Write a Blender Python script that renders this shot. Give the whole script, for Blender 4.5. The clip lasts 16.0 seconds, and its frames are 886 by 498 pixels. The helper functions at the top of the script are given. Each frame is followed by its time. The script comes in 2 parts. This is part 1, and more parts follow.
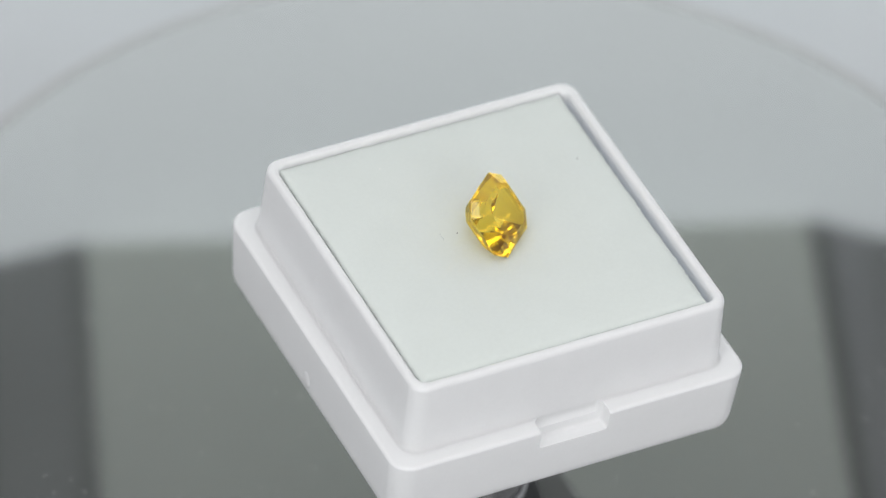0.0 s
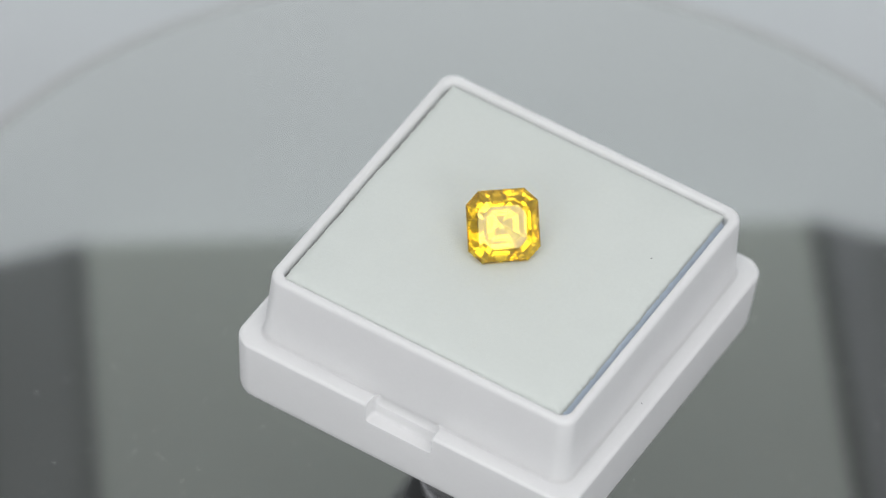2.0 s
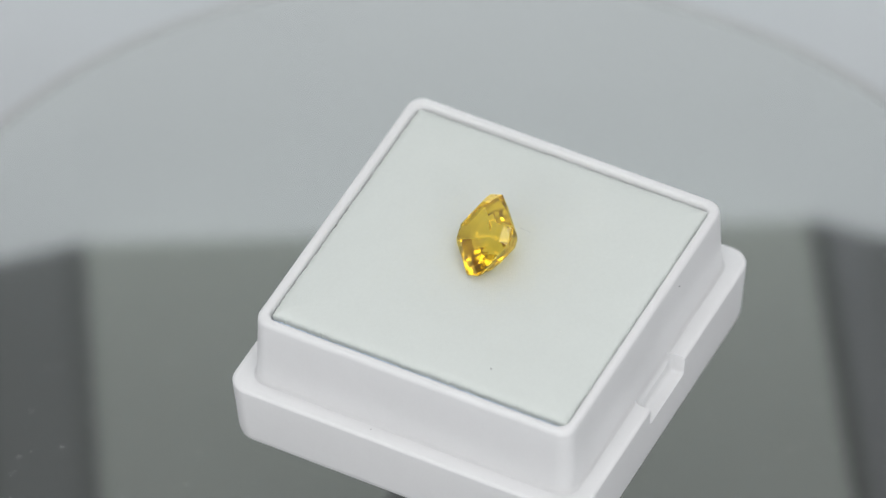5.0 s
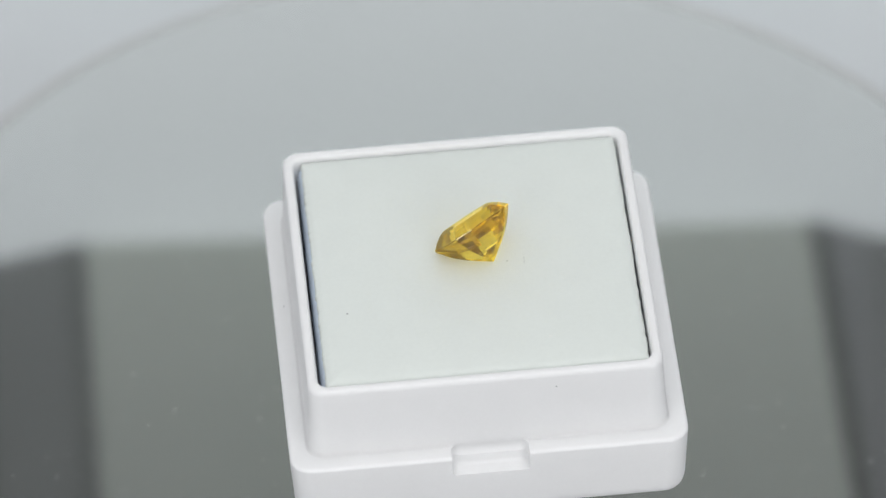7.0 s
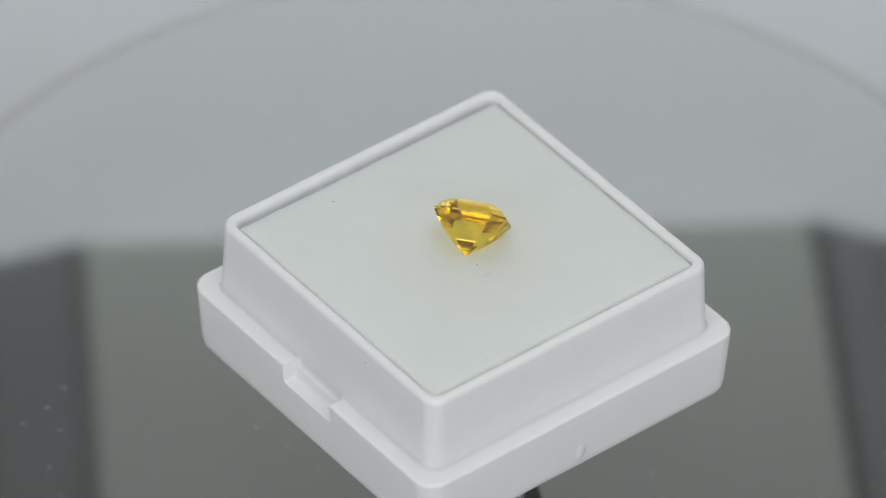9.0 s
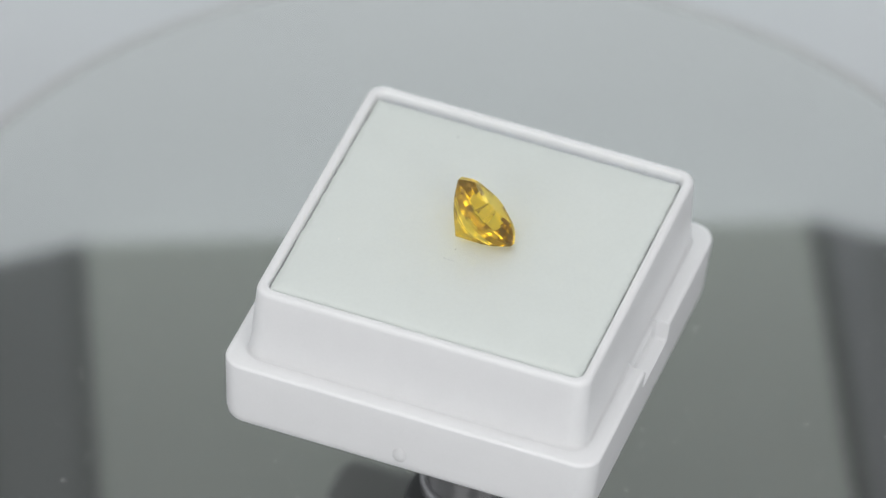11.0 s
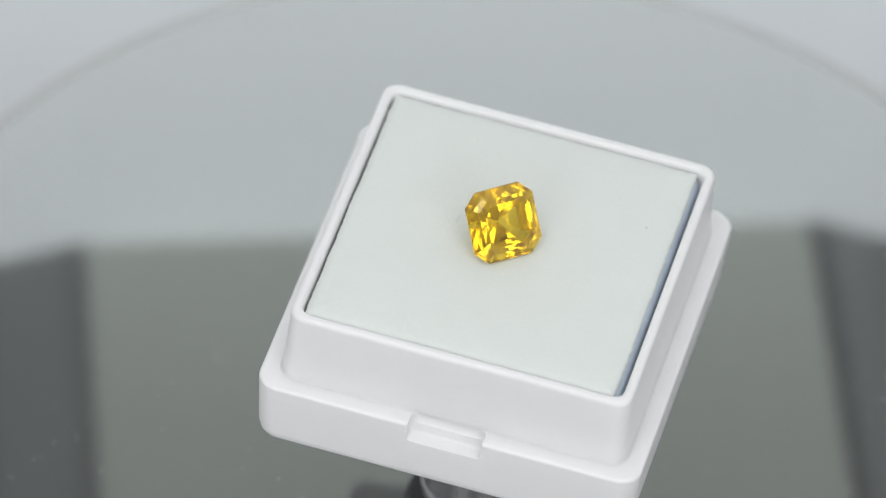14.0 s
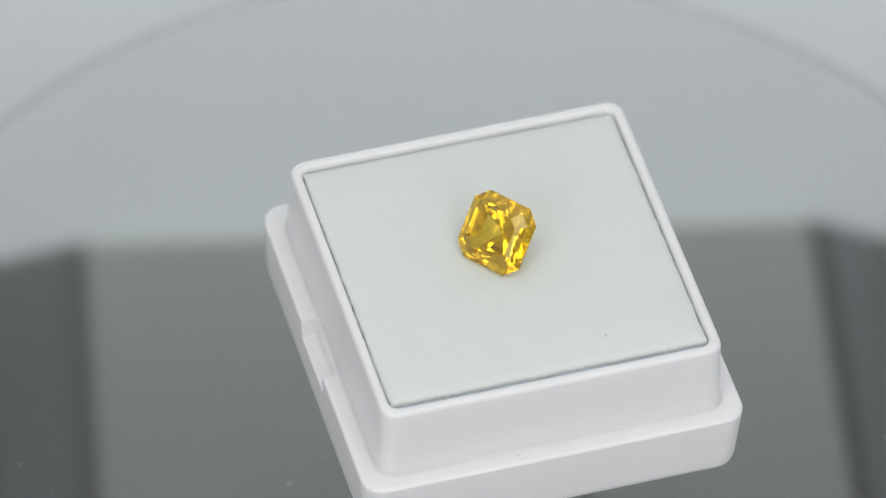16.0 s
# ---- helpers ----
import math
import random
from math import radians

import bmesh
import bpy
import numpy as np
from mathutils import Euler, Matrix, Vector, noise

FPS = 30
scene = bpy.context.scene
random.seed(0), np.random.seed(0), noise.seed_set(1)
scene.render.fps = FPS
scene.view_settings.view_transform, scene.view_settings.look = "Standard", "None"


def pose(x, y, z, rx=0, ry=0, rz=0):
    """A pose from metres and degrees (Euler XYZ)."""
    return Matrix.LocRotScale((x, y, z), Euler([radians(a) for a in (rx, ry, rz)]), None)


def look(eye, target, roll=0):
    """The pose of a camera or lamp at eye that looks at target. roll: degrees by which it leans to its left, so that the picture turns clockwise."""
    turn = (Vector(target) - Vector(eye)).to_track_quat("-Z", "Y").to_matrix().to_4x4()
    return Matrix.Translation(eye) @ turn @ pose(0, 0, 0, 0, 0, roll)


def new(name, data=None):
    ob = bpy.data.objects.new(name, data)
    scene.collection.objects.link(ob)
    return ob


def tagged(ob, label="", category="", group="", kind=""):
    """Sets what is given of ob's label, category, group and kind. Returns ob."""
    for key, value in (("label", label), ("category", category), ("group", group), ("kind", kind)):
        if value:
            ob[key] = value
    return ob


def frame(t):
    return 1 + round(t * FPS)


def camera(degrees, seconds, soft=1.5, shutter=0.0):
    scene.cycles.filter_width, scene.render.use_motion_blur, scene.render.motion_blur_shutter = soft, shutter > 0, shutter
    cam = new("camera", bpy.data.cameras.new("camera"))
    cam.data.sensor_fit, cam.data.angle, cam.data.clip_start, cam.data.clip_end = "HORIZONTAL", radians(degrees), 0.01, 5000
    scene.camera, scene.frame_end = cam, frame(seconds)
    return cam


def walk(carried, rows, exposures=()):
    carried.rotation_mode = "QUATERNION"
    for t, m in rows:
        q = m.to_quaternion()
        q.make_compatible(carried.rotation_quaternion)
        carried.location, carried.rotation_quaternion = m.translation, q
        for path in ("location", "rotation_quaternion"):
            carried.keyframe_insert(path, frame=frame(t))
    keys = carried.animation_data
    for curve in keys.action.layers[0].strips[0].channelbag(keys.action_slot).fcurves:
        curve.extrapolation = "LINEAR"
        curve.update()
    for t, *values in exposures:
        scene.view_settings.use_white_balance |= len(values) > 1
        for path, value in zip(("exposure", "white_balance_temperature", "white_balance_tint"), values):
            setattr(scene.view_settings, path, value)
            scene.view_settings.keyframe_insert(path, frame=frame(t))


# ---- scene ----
cam = camera(6.9, 16.0, soft=1.4)

# ---- plan, in millimetres above the turntable's mirror plane ----
MM = 0.001
RIM = 37.5                      # height of the box's rim over the turntable
OX, OY = 1.754, 1.417           # the box stands off the turntable's axis
TILT_X, TILT_Y = 1.10, 3.50     # and leans a little
PHASE, RATE = -28.636, 28.746   # degrees, degrees a second
EYE = (0.0, -0.53074, 0.51740 + RIM * MM)

walk(cam, [(0.0, pose(*EYE, 45.665, -1.743, 2.164)), (16.0, pose(*EYE, 45.665, -1.743, 2.164))],
     exposures=[(0.0, 0.04), (0.8, 0.05), (1.5, 0.06), (2.0, -0.09), (2.5, -0.10), (3.0, -0.12), (3.5, -0.05), (4.0, 0.01), (4.8, -0.04), (5.5, -0.09),
                (6.2, -0.09), (7.0, 0.05), (8.0, -0.04), (8.5, -0.18), (9.0, -0.25), (9.6, -0.16), (10.3, 0.00), (11.0, -0.04), (11.5, -0.13),
                (12.0, -0.09), (12.5, 0.04), (13.3, 0.05), (14.0, 0.05), (14.5, -0.10), (15.0, -0.11), (15.5, -0.12), (16.0, -0.06)])
cam.data.dof.use_dof = True
cam.data.dof.focus_distance = 0.738
cam.data.dof.aperture_fstop = 21.0


def turn(t):
    """The turntable's pose at t seconds."""
    return pose(0, 0, 0, 0, 0, -(PHASE + RATE * t))


BOX = pose(OX * MM, OY * MM, RIM * MM) @ pose(0, 0, 0, TILT_X) @ pose(0, 0, 0, 0, TILT_Y)

# ---- light ----
world = bpy.data.worlds.new("world")
scene.world = world
world.use_nodes = True
world.node_tree.nodes["Background"].inputs[0].default_value = (0.95, 0.97, 1.0, 1)
# assumed pale surroundings as a gradient: bright overhead, dimmer low and behind the camera
_nt = world.node_tree
_co, _sep, _fall = _nt.nodes.new("ShaderNodeTexCoord"), _nt.nodes.new("ShaderNodeSeparateXYZ"), _nt.nodes.new("ShaderNodeMapRange")
for _i, _v in ((1, -0.1), (2, 1.0), (3, 0.40), (4, 0.64)):
    _fall.inputs[_i].default_value = _v
_nt.links.new(_co.outputs["Generated"], _sep.inputs[0])
_nt.links.new(_sep.outputs["Z"], _fall.inputs[0])
_side, _both = _nt.nodes.new("ShaderNodeMapRange"), _nt.nodes.new("ShaderNodeMath")
for _i, _v in ((1, -0.8), (2, 0.8), (3, 0.62), (4, 1.38)):
    _side.inputs[_i].default_value = _v
_both.operation = "MULTIPLY"
_nt.links.new(_sep.outputs["Y"], _side.inputs[0])
_nt.links.new(_fall.outputs[0], _both.inputs[0])
_nt.links.new(_side.outputs[0], _both.inputs[1])
_nt.links.new(_both.outputs[0], _nt.nodes["Background"].inputs[1])


def softbox(name, eye, target, size_x, size_y, watts, color=(1, 1, 1)):
    data = bpy.data.lights.new(name, "AREA")
    data.shape, data.size, data.size_y, data.energy, data.color = "RECTANGLE", size_x, size_y, watts, color
    ob = new(name, data)
    ob.matrix_world = look(eye, target)
    return ob


# unseen overhead pair, added to lift the foam, the ledges and the facets
for _x in (-0.20, 0.20):
    softbox("added_top_light", (_x, -0.36, 0.82), (0, 0, 0.03), 0.36, 0.46, 1.18, (1, 0.99, 0.985))
for _x in (-1, 1):                                  # a lamp at each side of the camera
    softbox("softbox_side", (_x * 0.33, -0.585, 0.39), (0, 0, 0.03), 0.28, 0.23, 0.84, (1, 0.99, 0.985))
# unseen low lamp, added only to brighten the box's front walls
softbox("added_front_fill", (0.02, -0.82, 0.24), (0, 0, 0.02), 0.45, 0.20, 0.48, (0.99, 0.99, 1))


# ---- materials ----
def material(name, color, rough, metal=0.0, scale=400.0, vary=0.06, bump=0.0, bump_scale=3000.0, coat=0.0):
    """A principled surface whose colour drifts by `vary` at a coarse and a fine scale, with a fine relief."""
    m = bpy.data.materials.new(name)
    m.use_nodes = True
    nt = m.node_tree
    bsdf = nt.nodes["Principled BSDF"]
    bsdf.inputs["Roughness"].default_value, bsdf.inputs["Metallic"].default_value = rough, metal
    bsdf.inputs["Coat Weight"].default_value = coat
    co = nt.nodes.new("ShaderNodeTexCoord")
    coarse, fine = nt.nodes.new("ShaderNodeTexNoise"), nt.nodes.new("ShaderNodeTexNoise")
    coarse.inputs["Scale"].default_value, fine.inputs["Scale"].default_value = scale, scale * 9
    coarse.inputs["Detail"].default_value = fine.inputs["Detail"].default_value = 3
    mix = nt.nodes.new("ShaderNodeMath")
    mix.operation = "MULTIPLY_ADD"
    mix.inputs[1].default_value = 0.5
    half = nt.nodes.new("ShaderNodeMath")
    half.operation = "MULTIPLY"
    half.inputs[1].default_value = 0.5
    for n in (coarse, fine):
        nt.links.new(co.outputs["Object"], n.inputs["Vector"])
    nt.links.new(fine.outputs["Fac"], half.inputs[0])
    nt.links.new(coarse.outputs["Fac"], mix.inputs[0])
    nt.links.new(half.outputs[0], mix.inputs[2])
    ramp = nt.nodes.new("ShaderNodeValToRGB")
    ramp.color_ramp.elements[0].position, ramp.color_ramp.elements[1].position = 0.3, 0.7
    ramp.color_ramp.elements[0].color = (*(c * (1 - vary) for c in color), 1)
    ramp.color_ramp.elements[1].color = (*(min(1, c * (1 + vary)) for c in color), 1)
    nt.links.new(mix.outputs[0], ramp.inputs[0])
    nt.links.new(ramp.outputs[0], bsdf.inputs["Base Color"])
    if bump:
        relief, b = nt.nodes.new("ShaderNodeTexNoise"), nt.nodes.new("ShaderNodeBump")
        relief.inputs["Scale"].default_value, relief.inputs["Detail"].default_value = bump_scale, 4
        b.inputs["Strength"].default_value, b.inputs["Distance"].default_value = bump, 0.0002
        nt.links.new(co.outputs["Object"], relief.inputs["Vector"])
        nt.links.new(relief.outputs["Fac"], b.inputs["Height"])
        nt.links.new(b.outputs[0], bsdf.inputs["Normal"])
    return m


def gem_material(name, tint, ior, fill_glow=0.0):
    """Clear coloured stone: every pass and inner reflection takes its share of the blue; the polish keeps a white glint."""
    m = bpy.data.materials.new(name)
    m.use_nodes = True
    nt = m.node_tree
    nt.nodes.remove(nt.nodes["Principled BSDF"])
    glass, polish, mix = nt.nodes.new("ShaderNodeBsdfGlass"), nt.nodes.new("ShaderNodeBsdfGlossy"), nt.nodes.new("ShaderNodeMixShader")
    co, zone, ramp = nt.nodes.new("ShaderNodeTexCoord"), nt.nodes.new("ShaderNodeTexNoise"), nt.nodes.new("ShaderNodeValToRGB")
    zone.inputs["Scale"].default_value = 260                   # faint colour zoning
    ramp.color_ramp.elements[0].color = (*(c ** 1.12 for c in tint), 1)
    ramp.color_ramp.elements[1].color = (*(c ** 0.9 for c in tint), 1)
    nt.links.new(co.outputs["Object"], zone.inputs["Vector"])
    nt.links.new(zone.outputs["Fac"], ramp.inputs[0])
    nt.links.new(ramp.outputs[0], glass.inputs["Color"])
    glass.inputs["Roughness"].default_value, glass.inputs["IOR"].default_value = 0.0, ior
    polish.inputs["Roughness"].default_value = 0.0
    mix.inputs[0].default_value = 0.055
    nt.links.new(glass.outputs[0], mix.inputs[1])
    if fill_glow:                                        # amber translucent share, added to fill dark facets with a warm glow
        glow, fill_mix = nt.nodes.new("ShaderNodeBsdfTranslucent"), nt.nodes.new("ShaderNodeMixShader")
        glow.inputs[0].default_value = (1.0, 0.57, 0.02, 1)
        fill_mix.inputs[0].default_value = fill_glow
        nt.links.new(glass.outputs[0], fill_mix.inputs[1])
        nt.links.new(glow.outputs[0], fill_mix.inputs[2])
        nt.links.new(fill_mix.outputs[0], mix.inputs[1])
    nt.links.new(polish.outputs[0], mix.inputs[2])
    nt.links.new(mix.outputs[0], nt.nodes["Material Output"].inputs[0])
    return m


PLASTIC = material("white_plastic", (0.80, 0.803, 0.808), 0.33, vary=0.015, bump=0.03, bump_scale=1500)
for key, value in (("Subsurface Weight", 0.3), ("Subsurface Scale", 0.003), ("Subsurface Radius", (1.0, 1.0, 1.0))):
    PLASTIC.node_tree.nodes["Principled BSDF"].inputs[key].default_value = value
FOAM = material("white_foam", (0.690, 0.728, 0.700), 0.95, vary=0.02, scale=250, bump=0.25, bump_scale=7000)
# white foam, lightened and tinted blue to carry the gap's bluish light
CUT_SIDE = material("gap_light_foam_cut", (0.72, 0.81, 0.92), 0.9, vary=0.08, scale=1500)
FOAM_SIDE = material("black_foam", (0.012, 0.013, 0.016), 0.9, vary=0.3, scale=2500)
MIRROR = material("dark_glass", (0.060, 0.063, 0.058), 0.045, vary=0.10, scale=45)
MIRROR.node_tree.nodes["Principled BSDF"].inputs["IOR"].default_value = 3.4
EDGE = material("grey_edge", (0.42, 0.425, 0.43), 0.4, vary=0.03)
TABLE = material("pale_table", (0.50, 0.515, 0.53), 0.6, vary=0.02, scale=40)
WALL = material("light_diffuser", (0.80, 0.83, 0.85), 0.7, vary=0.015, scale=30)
# seen only mirrored in the glass; its glow is assumed to brighten that reflection
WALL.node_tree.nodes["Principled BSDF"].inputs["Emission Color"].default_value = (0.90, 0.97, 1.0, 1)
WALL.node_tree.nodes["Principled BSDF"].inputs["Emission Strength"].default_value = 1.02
CEILING = material("pale_canopy", (0.655, 0.68, 0.615), 0.6, vary=0.03, scale=40)
RAIL = material("grey_rail", (0.28, 0.28, 0.29), 0.5, vary=0.06, scale=60)
DARK = material("dark_strip", (0.235, 0.24, 0.24), 0.5, vary=0.06, scale=40)
FRAME = material("black_frame", (0.08, 0.085, 0.085), 0.5, vary=0.08, scale=60)
BOARD = material("dark_board", (0.18, 0.185, 0.185), 0.5, vary=0.06, scale=40)
POST = material("dull_steel", (0.48, 0.48, 0.49), 0.2, metal=1.0, vary=0.10, scale=300)
FLAT_BLACK = material("plain_black", (0.018, 0.018, 0.02), 0.5, vary=0.2, scale=300)
DUST = material("dust", (0.82, 0.82, 0.78), 0.9, vary=0.05)
SPECK = material("dark_speck", (0.06, 0.06, 0.07), 0.9, vary=0.2)
GEM = gem_material("yellow_sapphire", (1.0, 0.885, 0.33), 1.765)
# the same stone with the amber fill added, for the pavilion
GEM_LOW = gem_material("yellow_sapphire_fill", (1.0, 0.885, 0.33), 1.765, 0.072)


# ---- shapes ----
def mesh_of(name, bm, mat, smooth=False):
    bmesh.ops.recalc_face_normals(bm, faces=bm.faces)
    me = bpy.data.meshes.new(name)
    bm.to_mesh(me)
    bm.free()
    for m in (mat if isinstance(mat, (list, tuple)) else (mat,)):
        me.materials.append(m)
    if smooth:
        me.shade_smooth()
    return me


def part(name, bm, mat, parent=None, label="", smooth=False):
    ob = new(name, mesh_of(name, bm, mat, smooth))
    ob.parent = parent
    return tagged(ob, label) if label else ob


def thing(name, label, category, m=None, group="", kind=""):
    ob = new(name)
    ob.empty_display_size = 0.005
    if m is not None:
        ob.matrix_world = m
    return tagged(ob, label, category, group, kind)


def rounded_square(half, radius, z, steps=10):
    out = []
    for k, (sx, sy) in enumerate(((1, 1), (-1, 1), (-1, -1), (1, -1))):
        for i in range(steps + 1):
            a = math.radians(90 * (k + i / steps))
            out.append((sx * (half - radius) + radius * math.cos(a), sy * (half - radius) + radius * math.sin(a), z))
    return out


def loft(rings, close_ends=True, scale=MM):
    """A skin over closed rings of equal length."""
    bm = bmesh.new()
    rows = [[bm.verts.new((x * scale, y * scale, z * scale)) for x, y, z in r] for r in rings]
    n = len(rows[0])
    for a, b in zip(rows, rows[1:]):
        for i in range(n):
            bm.faces.new((a[i], a[(i + 1) % n], b[(i + 1) % n], b[i]))
    if close_ends:
        bm.faces.new(rows[0])
        bm.faces.new(rows[-1])
    return bm


def slab(x0, x1, y0, y1, z0, z1, bevel=0.0, segments=2):
    """A block between millimetres, with rounded edges."""
    bm = bmesh.new()
    bmesh.ops.create_cube(bm, size=1)
    for v in bm.verts:
        v.co = Vector(((x0, x1)[v.co.x > 0], (y0, y1)[v.co.y > 0], (z0, z1)[v.co.z > 0])) * MM
    if bevel:
        bmesh.ops.bevel(bm, geom=bm.edges[:], offset=bevel * MM, segments=segments, affect="EDGES", profile=0.5)
    return bm


def prism(outline, z0, z1):
    return loft([[(x, y, z0) for x, y in outline], [(x, y, z1) for x, y in outline]])


def lathe(profile, steps=96, cx=0.0, cy=0.0):
    return loft([[(cx + r * math.cos(2 * math.pi * i / steps), cy + r * math.sin(2 * math.pi * i / steps), z)
                  for i in range(steps)] for r, z in profile])


# ---- the booth ----
def prism_at(m, outline, z0, z1):
    """A prism over an outline in millimetres of the frame m."""
    pts = [m @ Vector((x * MM, y * MM, 0)) for x, y in outline]
    return prism([(v.x / MM, v.y / MM) for v in pts], z0, z1)


BOOTH = pose(-5 * MM, 131.1 * MM, 0, 0, 0, 6.6)     # middle of the light panel's face
TOP = 88.2     # its upper edge


def booth():
    table = part("table", slab(-700, 700, -900, 500, -45, -14, 2), TABLE)
    tagged(table, "pale grey matte tabletop under the turntable", "table", kind="structure")
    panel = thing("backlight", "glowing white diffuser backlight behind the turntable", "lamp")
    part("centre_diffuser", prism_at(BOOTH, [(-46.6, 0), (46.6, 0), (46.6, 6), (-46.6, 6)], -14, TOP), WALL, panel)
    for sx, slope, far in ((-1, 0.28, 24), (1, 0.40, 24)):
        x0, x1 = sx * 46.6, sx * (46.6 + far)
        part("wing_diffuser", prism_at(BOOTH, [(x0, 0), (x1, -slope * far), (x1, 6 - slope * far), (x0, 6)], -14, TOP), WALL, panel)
    canopy = thing("light_canopy", "pale grey canopy with dark side strips over the light panel", "canopy")

    def board(name, x0, x1, y0, y1, up, mat, label=""):
        part(name, prism_at(BOOTH, [(x0, y0), (x1, y0), (x1, y1), (x0, y1)], TOP + 0.3 + up, TOP + 8), mat, canopy, label)

    board("middle_board", -45.2, 45.8, -66, 3, 0, CEILING)
    board("frame_strip", -48.0, -45.3, -70, 3, 0.5, BOARD, "dark frame strip")
    board("side_rail", -57.5, -48.1, -70, 3, 0.2, DARK, "dark grey rail")
    board("outer_board", -78, -57.6, -70, 3, 0.6, BOARD, "black outer board")
    board("frame_strip", 45.9, 48.0, -70, 3, 0.5, FRAME, "black frame strip")
    board("side_rail", 48.1, 53.0, -70, 3, 0.2, RAIL, "grey rail")
    board("outer_board", 53.1, 78, -70, 3, 0.6, DARK, "dark outer board")


MOVING, SPINNING = [], []


def keyed(ob, local=None):
    MOVING.append((ob, local if local is not None else Matrix()))
    return ob


def turntable():
    t = thing("turntable", "round dark glass display turntable, lightly dusty", "turntable")
    part("glass_disc", lathe([(62.0, -5), (63.7, -4.9), (63.7, 0)], 160), MIRROR, t)
    part("rim_band", lathe([(62.0, -14), (64.9, -13.6), (65.5, -5.6), (65.5, -0.22), (65.3, -0.14), (63.8, -0.05), (63.75, -5.1), (62.0, -5.1)], 160), EDGE, t, "grey rim band")
    SPINNING.append((t, pose(-0.0005, 0.01754, 0)))
    return t


def box_underside(x, y):
    """Height of the box's underside over the turntable, in millimetres."""
    n = BOX.to_3x3() @ Vector((0, 0, 1))
    o = BOX @ Vector((0, 0, -16.45 * MM))
    return (o.z - (n.x * (x * MM - o.x) + n.y * (y * MM - o.y)) / n.z) / MM


def under_box(profile):
    """A turned solid between the turntable and the box: radii over shares of the height, its top cut to the box's lean."""
    rings = []
    for r, f in profile:
        ring = []
        for i in range(64):
            a = 2 * math.pi * i / 64
            x, y = r * math.cos(a), r * math.sin(a)
            ring.append((x, y, 0.01 + f * (box_underside(x, y) - 0.02)))
        rings.append(ring)
    return loft(rings)


def pedestal():
    p = thing("pedestal", "short polished steel pedestal on a flat black disc", "pedestal")
    # plain black disc added at the pedestal's base
    part("black_disc", under_box([(6.9, 0.0), (7.2, 0.004), (7.2, 0.014), (6.8, 0.019)]), FLAT_BLACK, p, "flat black disc")
    part("cup", under_box([(4.5, 0.0195), (5.0, 0.05), (5.4, 0.09), (5.6, 0.14), (5.6, 0.19), (5.4, 0.20)]), POST, p, "polished steel cup")
    part("stem", under_box([(5.1, 0.201), (5.1, 0.90), (5.8, 0.94), (5.8, 0.985), (5.6, 0.995)]), POST, p)
    return keyed(p)


def dust():
    rnd = random.Random(11)
    verts, faces = [], []

    def chip(x, y, r, h):
        n, k = rnd.randint(4, 6), len(verts)
        for i in range(n):
            a = 2 * math.pi * i / n + rnd.random()
            q = r * rnd.uniform(0.6, 1.3)
            verts.append((x + q * math.cos(a), y + q * math.sin(a), 0.004))
        verts.append((x, y, h))
        faces.extend((k + i, k + (i + 1) % n, k + n) for i in range(n))

    for _ in range(900):
        rad = 49 * math.sqrt(rnd.random())
        a = rnd.random() * 2 * math.pi
        chip(rad * math.cos(a), rad * math.sin(a), rnd.choice((0.02, 0.03, 0.03, 0.04, 0.05, 0.06, 0.09)), 0.04)
    for _ in range(70):                                   # short fibres
        rad, a = 16 + 33 * rnd.random(), rnd.random() * 2 * math.pi
        x, y, d, bend = rad * math.cos(a), rad * math.sin(a), rnd.random() * 6.28, rnd.uniform(-1.2, 1.2)
        for _ in range(rnd.randint(5, 14)):
            chip(x, y, 0.03, 0.04)
            x, y, d = x + 0.05 * math.cos(d), y + 0.05 * math.sin(d), d + bend * 0.15
    me = bpy.data.meshes.new("dust")
    me.from_pydata([(x * MM, y * MM, z * MM) for x, y, z in verts], [], faces)
    me.materials.append(DUST)
    ob = tagged(new("dust", me), "pale dust and lint on the turntable glass", "dust", kind="stuff")
    return keyed(ob)


def cut(ob, boxes):
    """Cuts rounded blocks, given in millimetres, out of a mesh for good."""
    cutters = []
    for x0, x1, y0, y1, z0, z1, r in boxes:
        c = new("cutter", mesh_of("cutter", slab(x0, x1, y0, y1, z0, z1, r, 3), PLASTIC))
        mod = ob.modifiers.new("cut", "BOOLEAN")
        mod.operation, mod.object, mod.solver = "DIFFERENCE", c, "EXACT"
        cutters.append(c)
    bpy.context.view_layer.update()
    me = bpy.data.meshes.new_from_object(ob.evaluated_get(bpy.context.evaluated_depsgraph_get()))
    ob.modifiers.clear()
    ob.data = me
    for c in cutters:
        bpy.data.objects.remove(c)


def finish(ob, parent, degrees=38):
    ob.data.shade_smooth()
    ob.data.set_sharp_from_angle(angle=math.radians(degrees))
    even = ob.modifiers.new("even_normals", "WEIGHTED_NORMAL")
    even.keep_sharp = True
    ob.parent = parent


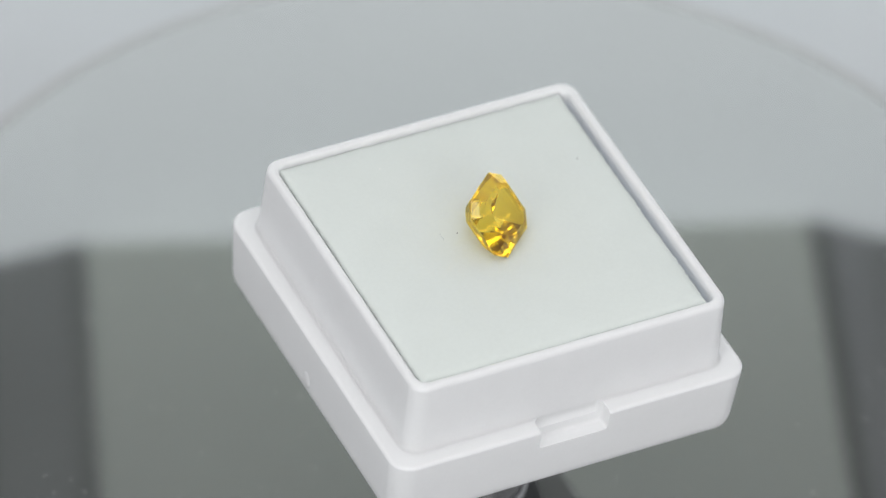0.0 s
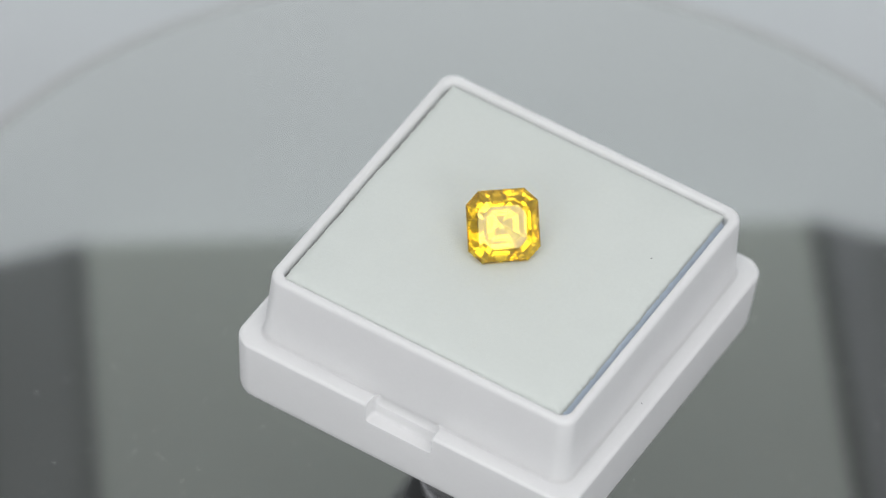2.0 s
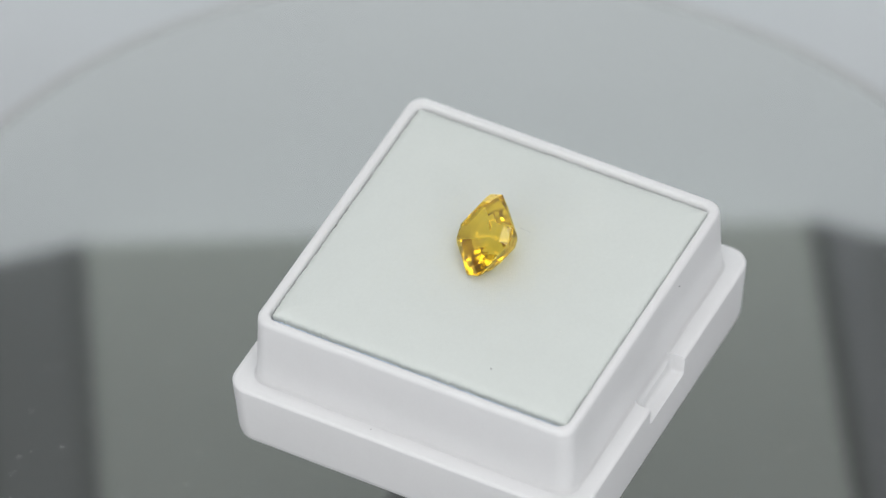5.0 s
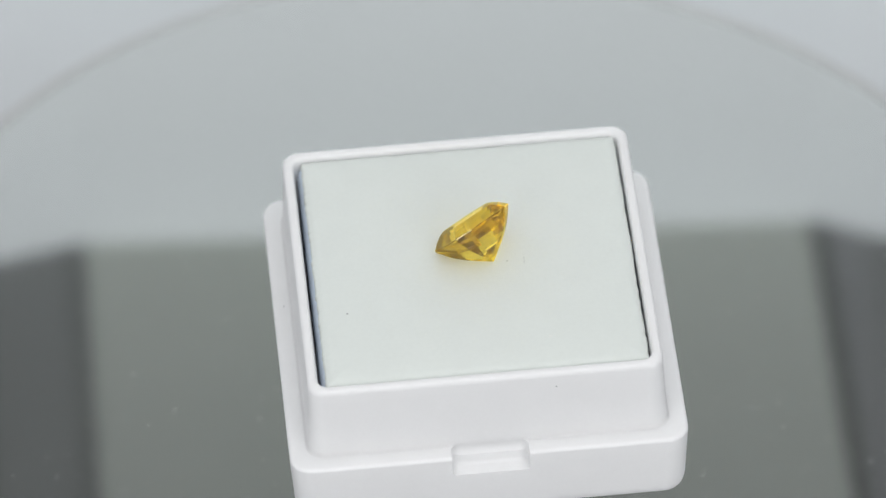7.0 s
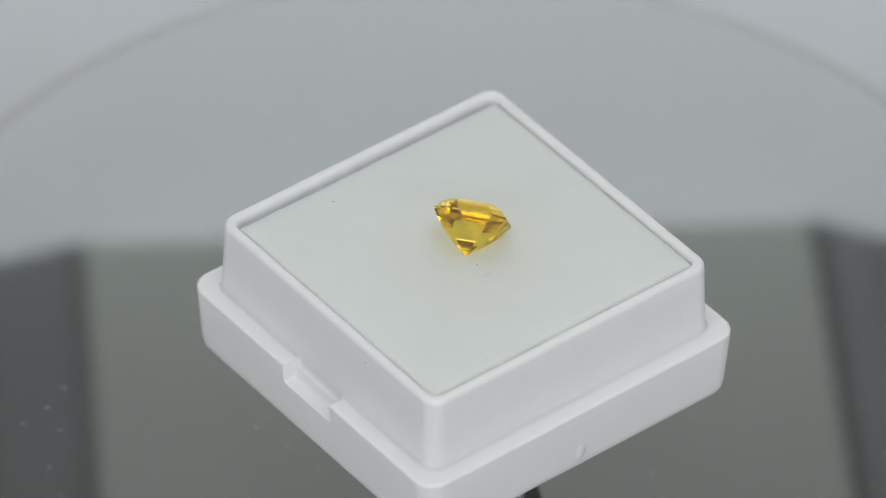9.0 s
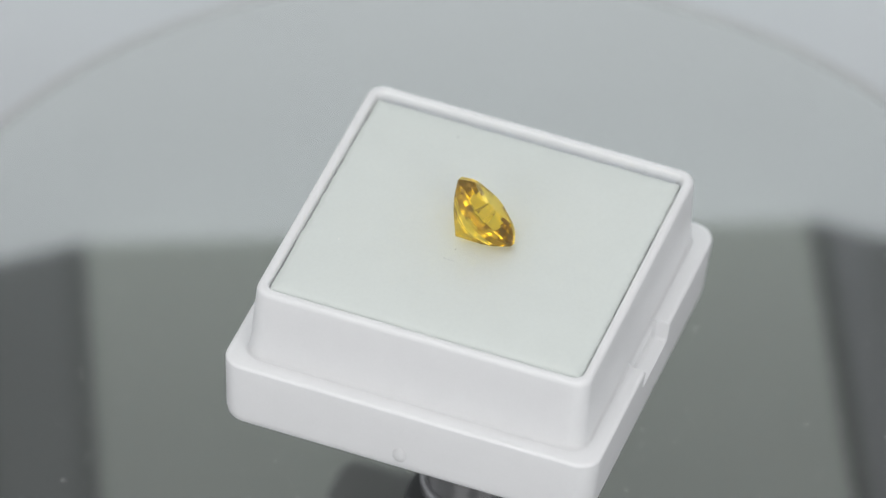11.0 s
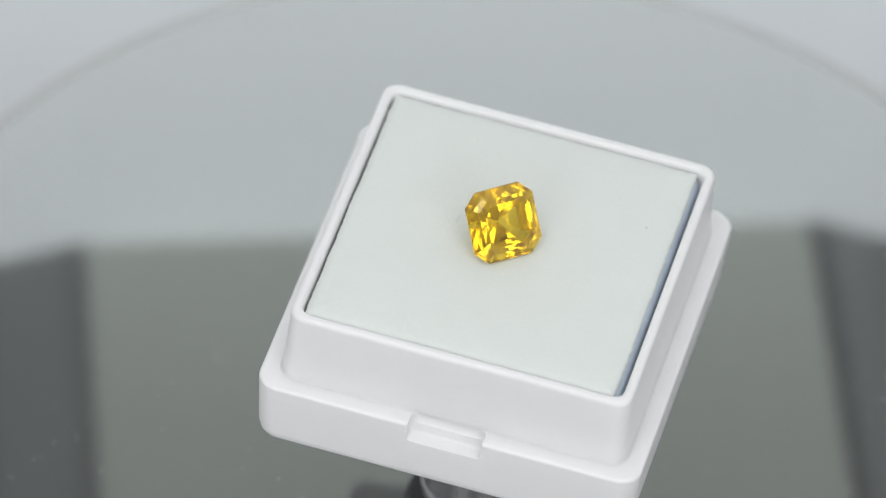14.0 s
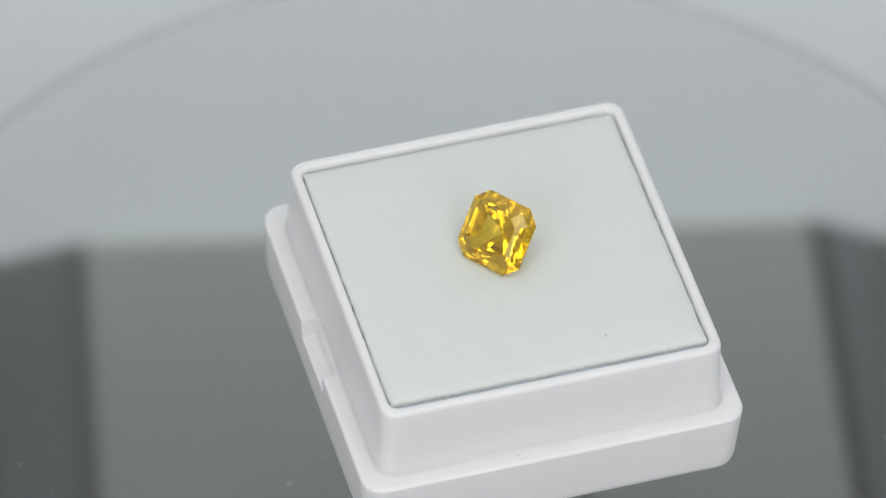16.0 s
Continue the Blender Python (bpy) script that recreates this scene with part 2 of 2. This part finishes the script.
def gem_box():
    b = thing("gem_box", "white plastic square gemstone display box, lid off", "display box")
    h, r = 20.0, 2.24
    base = loft([rounded_square(h - 1.1, r - .6, -16.45), rounded_square(h - .75, r - .3, -16.34), rounded_square(h - .5, r, -16.0),
                 rounded_square(h - .35, r, -15.2), rounded_square(h - .02, r, -8.85), rounded_square(h - .06, r, -8.70),
                 rounded_square(h - .16, r - .05, -8.58), rounded_square(h - .32, r - .1, -8.51), rounded_square(h - .5, r - .2, -8.5),
                 rounded_square(17.2, 1.7, -8.5)])
    base = new("base", mesh_of("base", base, PLASTIC))
    wall = loft([rounded_square(17.5, 1.8, -8.9), rounded_square(18.3, 1.95, -8.51), rounded_square(18.15, 1.9, -8.46), rounded_square(18.04, 1.83, -8.32),
                 rounded_square(17.99, 1.78, -8.05), rounded_square(17.73, 1.63, -0.6), rounded_square(17.68, 1.62, -0.3),
                 rounded_square(17.56, 1.58, -0.1), rounded_square(17.35, 1.5, 0.0), rounded_square(17.0, 1.35, 0.0),
                 rounded_square(16.8, 1.25, -0.1), rounded_square(16.7, 1.2, -0.3), rounded_square(16.66, 1.15, -0.55), rounded_square(16.6, 1.1, -0.9),
                 rounded_square(16.6, 1.1, -8.9)], close_ends=False)
    wall = new("upper_wall", mesh_of("upper_wall", wall, PLASTIC))
    solid = bmesh.new()
    solid.from_mesh(wall.data)
    edges = [e for e in solid.edges if e.is_boundary]
    bmesh.ops.bridge_loops(solid, edges=edges)
    bmesh.ops.recalc_face_normals(solid, faces=solid.faces)
    solid.to_mesh(wall.data)
    solid.free()
    # a stepped finger notch on two opposite sides
    cut(base, [(-3.9, 3.9, *sorted((s * 18.3, s * 22)), -10.95, -6.0, 0.4) for s in (1, -1)]
        + [(-3.9, 3.9, *sorted((s * 17.95, s * 22)), -9.9, -6.0, 0.85) for s in (1, -1)])
    cut(wall, [(-3.9, 3.9, *sorted((s * 18.02, s * 22)), -10.95, -8.05, 0.0) for s in (1, -1)])
    finish(base, b)
    finish(wall, b)
    bm = bmesh.new()
    bmesh.ops.create_uvsphere(bm, u_segments=20, v_segments=10, radius=1.0)
    for v in bm.verts:
        v.co = Vector((v.co.x * 0.35 - 19.55, v.co.y * 0.8 + 0.4, v.co.z * 1.15 - 14.2)) * MM
    part("moulding_nub", bm, PLASTIC, b, "small moulded nub", True)
    return keyed(b, BOX)


def foam_pad():
    """A square pad with frayed cut edges, a little pillowed."""
    rnd = random.Random(5)
    hx, hy, n = 16.11, 16.52, 150
    raw = []
    for k in range(4):
        for i in range(n):
            u = -1 + 2 * i / n
            x, y = ((u, -1), (1, u), (-u, 1), (-1, -u))[k]
            raw.append((x, y, (rnd.gauss(0, 0.05) + 0.08 * noise.noise((x * 9, y * 9, 2.5))) * (0.8 if x == 1 else 0.7)))
    def ring(inset, z, fray, slant=0.0):
        return [(x * (hx - inset - (slant if x > 0 else 0)) + (x if abs(x) == 1 else 0) * j * fray, y * (hy - inset) + (y if abs(y) == 1 else 0) * j * fray,
                 z + 0.02 * j * fray) for x, y, j in raw]

    pad = thing("foam_pad", "white foam pad with frayed cut edges, set in the box", "foam pad")
    core = part("core", loft([ring(0.15, -8.28, 0.3, 0.6), ring(0.12, -5.0, 0.6, 0.6), ring(0.04, -1.3, 0.7, 0.5), ring(0.02, -1.16, 0.9, 0.4)]), FOAM_SIDE, pad,
                "black foam underside")
    # the cut along one side slants outwards; the gap's bluish light is coloured in
    strip = [(15.6, -1.16), (16.06, -1.16), (16.38, -1.65), (16.53, -2.7), (16.55, -5.2), (15.6, -5.2)]
    side = part("cut_side", loft([[(x + (0.02 * rnd.gauss(0, 1) if x > 16 else 0), y, z) for x, z in strip]
                                  for y in (-16.3 + 32.6 * k / 90 for k in range(91))]), CUT_SIDE, pad, "slanted foam cut, bluish gap light in its colour")
    face = part("face", loft([ring(0.02, -1.15, 0.9), ring(0.0, -0.70, 1.0), ring(0.06, -0.55, 1.0), ring(0.22, -0.40, 0.4), ring(0.9, -0.16, 0.0),
                              ring(3.0, -0.01, 0.0), ring(6.0, 0.04, 0.0), ring(9.0, 0.05, 0.0)]), FOAM, pad, "soft white foam face")
    for ob in (core, side, face):
        finish(ob, pad, 50)
    return keyed(pad, BOX @ pose(-0.28 * MM, 0, 0))


# the cut stone: its own z runs through the table facet
def gem_ring(half, cut_off, z):
    a = half - cut_off
    return [(half, -a, z), (half, a, z), (a, half, z), (-a, half, z), (-half, a, z), (-half, -a, z), (-a, -half, z), (a, -half, z)]


def facets(name, rings, cap, parent, mat):
    bm = bmesh.new()
    rows = [[bm.verts.new(Vector(p) * MM) for p in r] for r in rings]
    for a, b in zip(rows, rows[1:]):
        for i in range(8):
            bm.faces.new((a[i], a[(i + 1) % 8], b[(i + 1) % 8], b[i]))
    if cap:
        bm.faces.new(rows[-1])
    bm.normal_update()
    for f in bm.faces:
        if f.normal.dot(f.calc_center_median()) < 0:
            f.normal_flip()
    me = bpy.data.meshes.new(name)
    bm.to_mesh(me)
    bm.free()
    me.materials.append(mat)
    ob = new(name, me)
    ob.parent = parent
    return ob


def gemstone():
    g = thing("gemstone", "yellow octagonal step-cut sapphire lying tilted on white foam", "gemstone")
    h, c = 3.685, 1.332
    low, high = gem_ring(h, c, -0.09), gem_ring(h, c, 0.07)
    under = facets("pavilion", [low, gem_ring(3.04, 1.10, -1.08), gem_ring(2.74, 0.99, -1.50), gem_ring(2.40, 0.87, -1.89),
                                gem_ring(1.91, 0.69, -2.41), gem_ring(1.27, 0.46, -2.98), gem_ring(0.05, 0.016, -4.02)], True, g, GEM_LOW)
    under.visible_shadow = False                    # shadow switched off, in place of light the clear stone passes to foam
    facets("girdle", [low, high], False, g, GEM)
    facets("crown", [high, gem_ring(3.12, 1.12, 0.68), gem_ring(2.68, 0.97, 1.04), gem_ring(2.17, 0.78, 1.29)], True, g, GEM)
    m = Matrix(((0.7691, -0.4221, 0.4800), (0.6389, 0.4833, -0.5985), (0.0206, 0.7670, 0.6414))).to_4x4()
    return keyed(g, BOX @ Matrix.Translation(Vector((-0.372, -0.759, 3.20)) * MM) @ m)


def speck(name, label, x, y, z, size, points, mat=None):
    """A tiny crumb or lint curl lying on the box or the foam."""
    rnd = random.Random(int(x * 100 + y))
    bm = bmesh.new()
    for dx, dy in points:
        r = bmesh.ops.create_icosphere(bm, subdivisions=1, radius=size * MM)
        for v in r["verts"]:
            v.co = v.co * rnd.uniform(0.7, 1.2) + Vector((dx * MM, dy * MM, 0))
    ob = part(name, bm, mat or SPECK)
    tagged(ob, label, "dust speck", "specks on the box")
    return keyed(ob, BOX @ pose(x * MM, y * MM, z * MM))


booth()
turntable()
pedestal()
gem_box()
foam_pad()
gemstone()
HAIR = material("grey_blue_hair", (0.22, 0.26, 0.30), 0.9, vary=0.2)
LINT = [(-0.32 * u + 0.10 * math.sin(3 * u), -1.05 * u) for u in (i / 22 - 0.5 for i in range(23))]
speck("lint", "tiny grey-blue hair of lint on white foam", -5.4, 1.2, 0.07, 0.016, LINT, HAIR)
speck("crumb", "tiny dark crumb on white foam", 12.9, 6.7, 0.0, 0.06, [(0, 0), (0.06, 0.05)])
speck("crumb", "tiny dark crumb on white foam", -3.7, 1.16, 0.07, 0.05, [(0, 0), (0.05, 0.02)])
speck("crumb", "tiny dark crumb on white plastic wall", -6.92, 17.80, -1.80, 0.06, [(0, 0)])
speck("crumb", "tiny dark crumb in the latch notch", -0.92, 17.55, -9.08, 0.07, [(0, 0), (0.04, 0)])
speck("crumb", "tiny dark crumb on white plastic ledge", 18.86, -3.89, -8.42, 0.06, [(0, 0)])
speck("crumb", "pale crumb on white foam", -6.95, 12.48, 0.04, 0.06, [(0, 0), (0.1, 0.03)], DUST)
speck("crumb", "pale crumb on white foam", 5.37, 10.66, 0.06, 0.05, [(0, 0)], DUST)
dust()


def motions():
    times = [i * 0.5 for i in range(33)]
    for ob, local in MOVING:
        walk(ob, [(t, turn(t) @ local) for t in times])
    for ob, place in SPINNING:
        walk(ob, [(t, place @ turn(t)) for t in times])


motions()
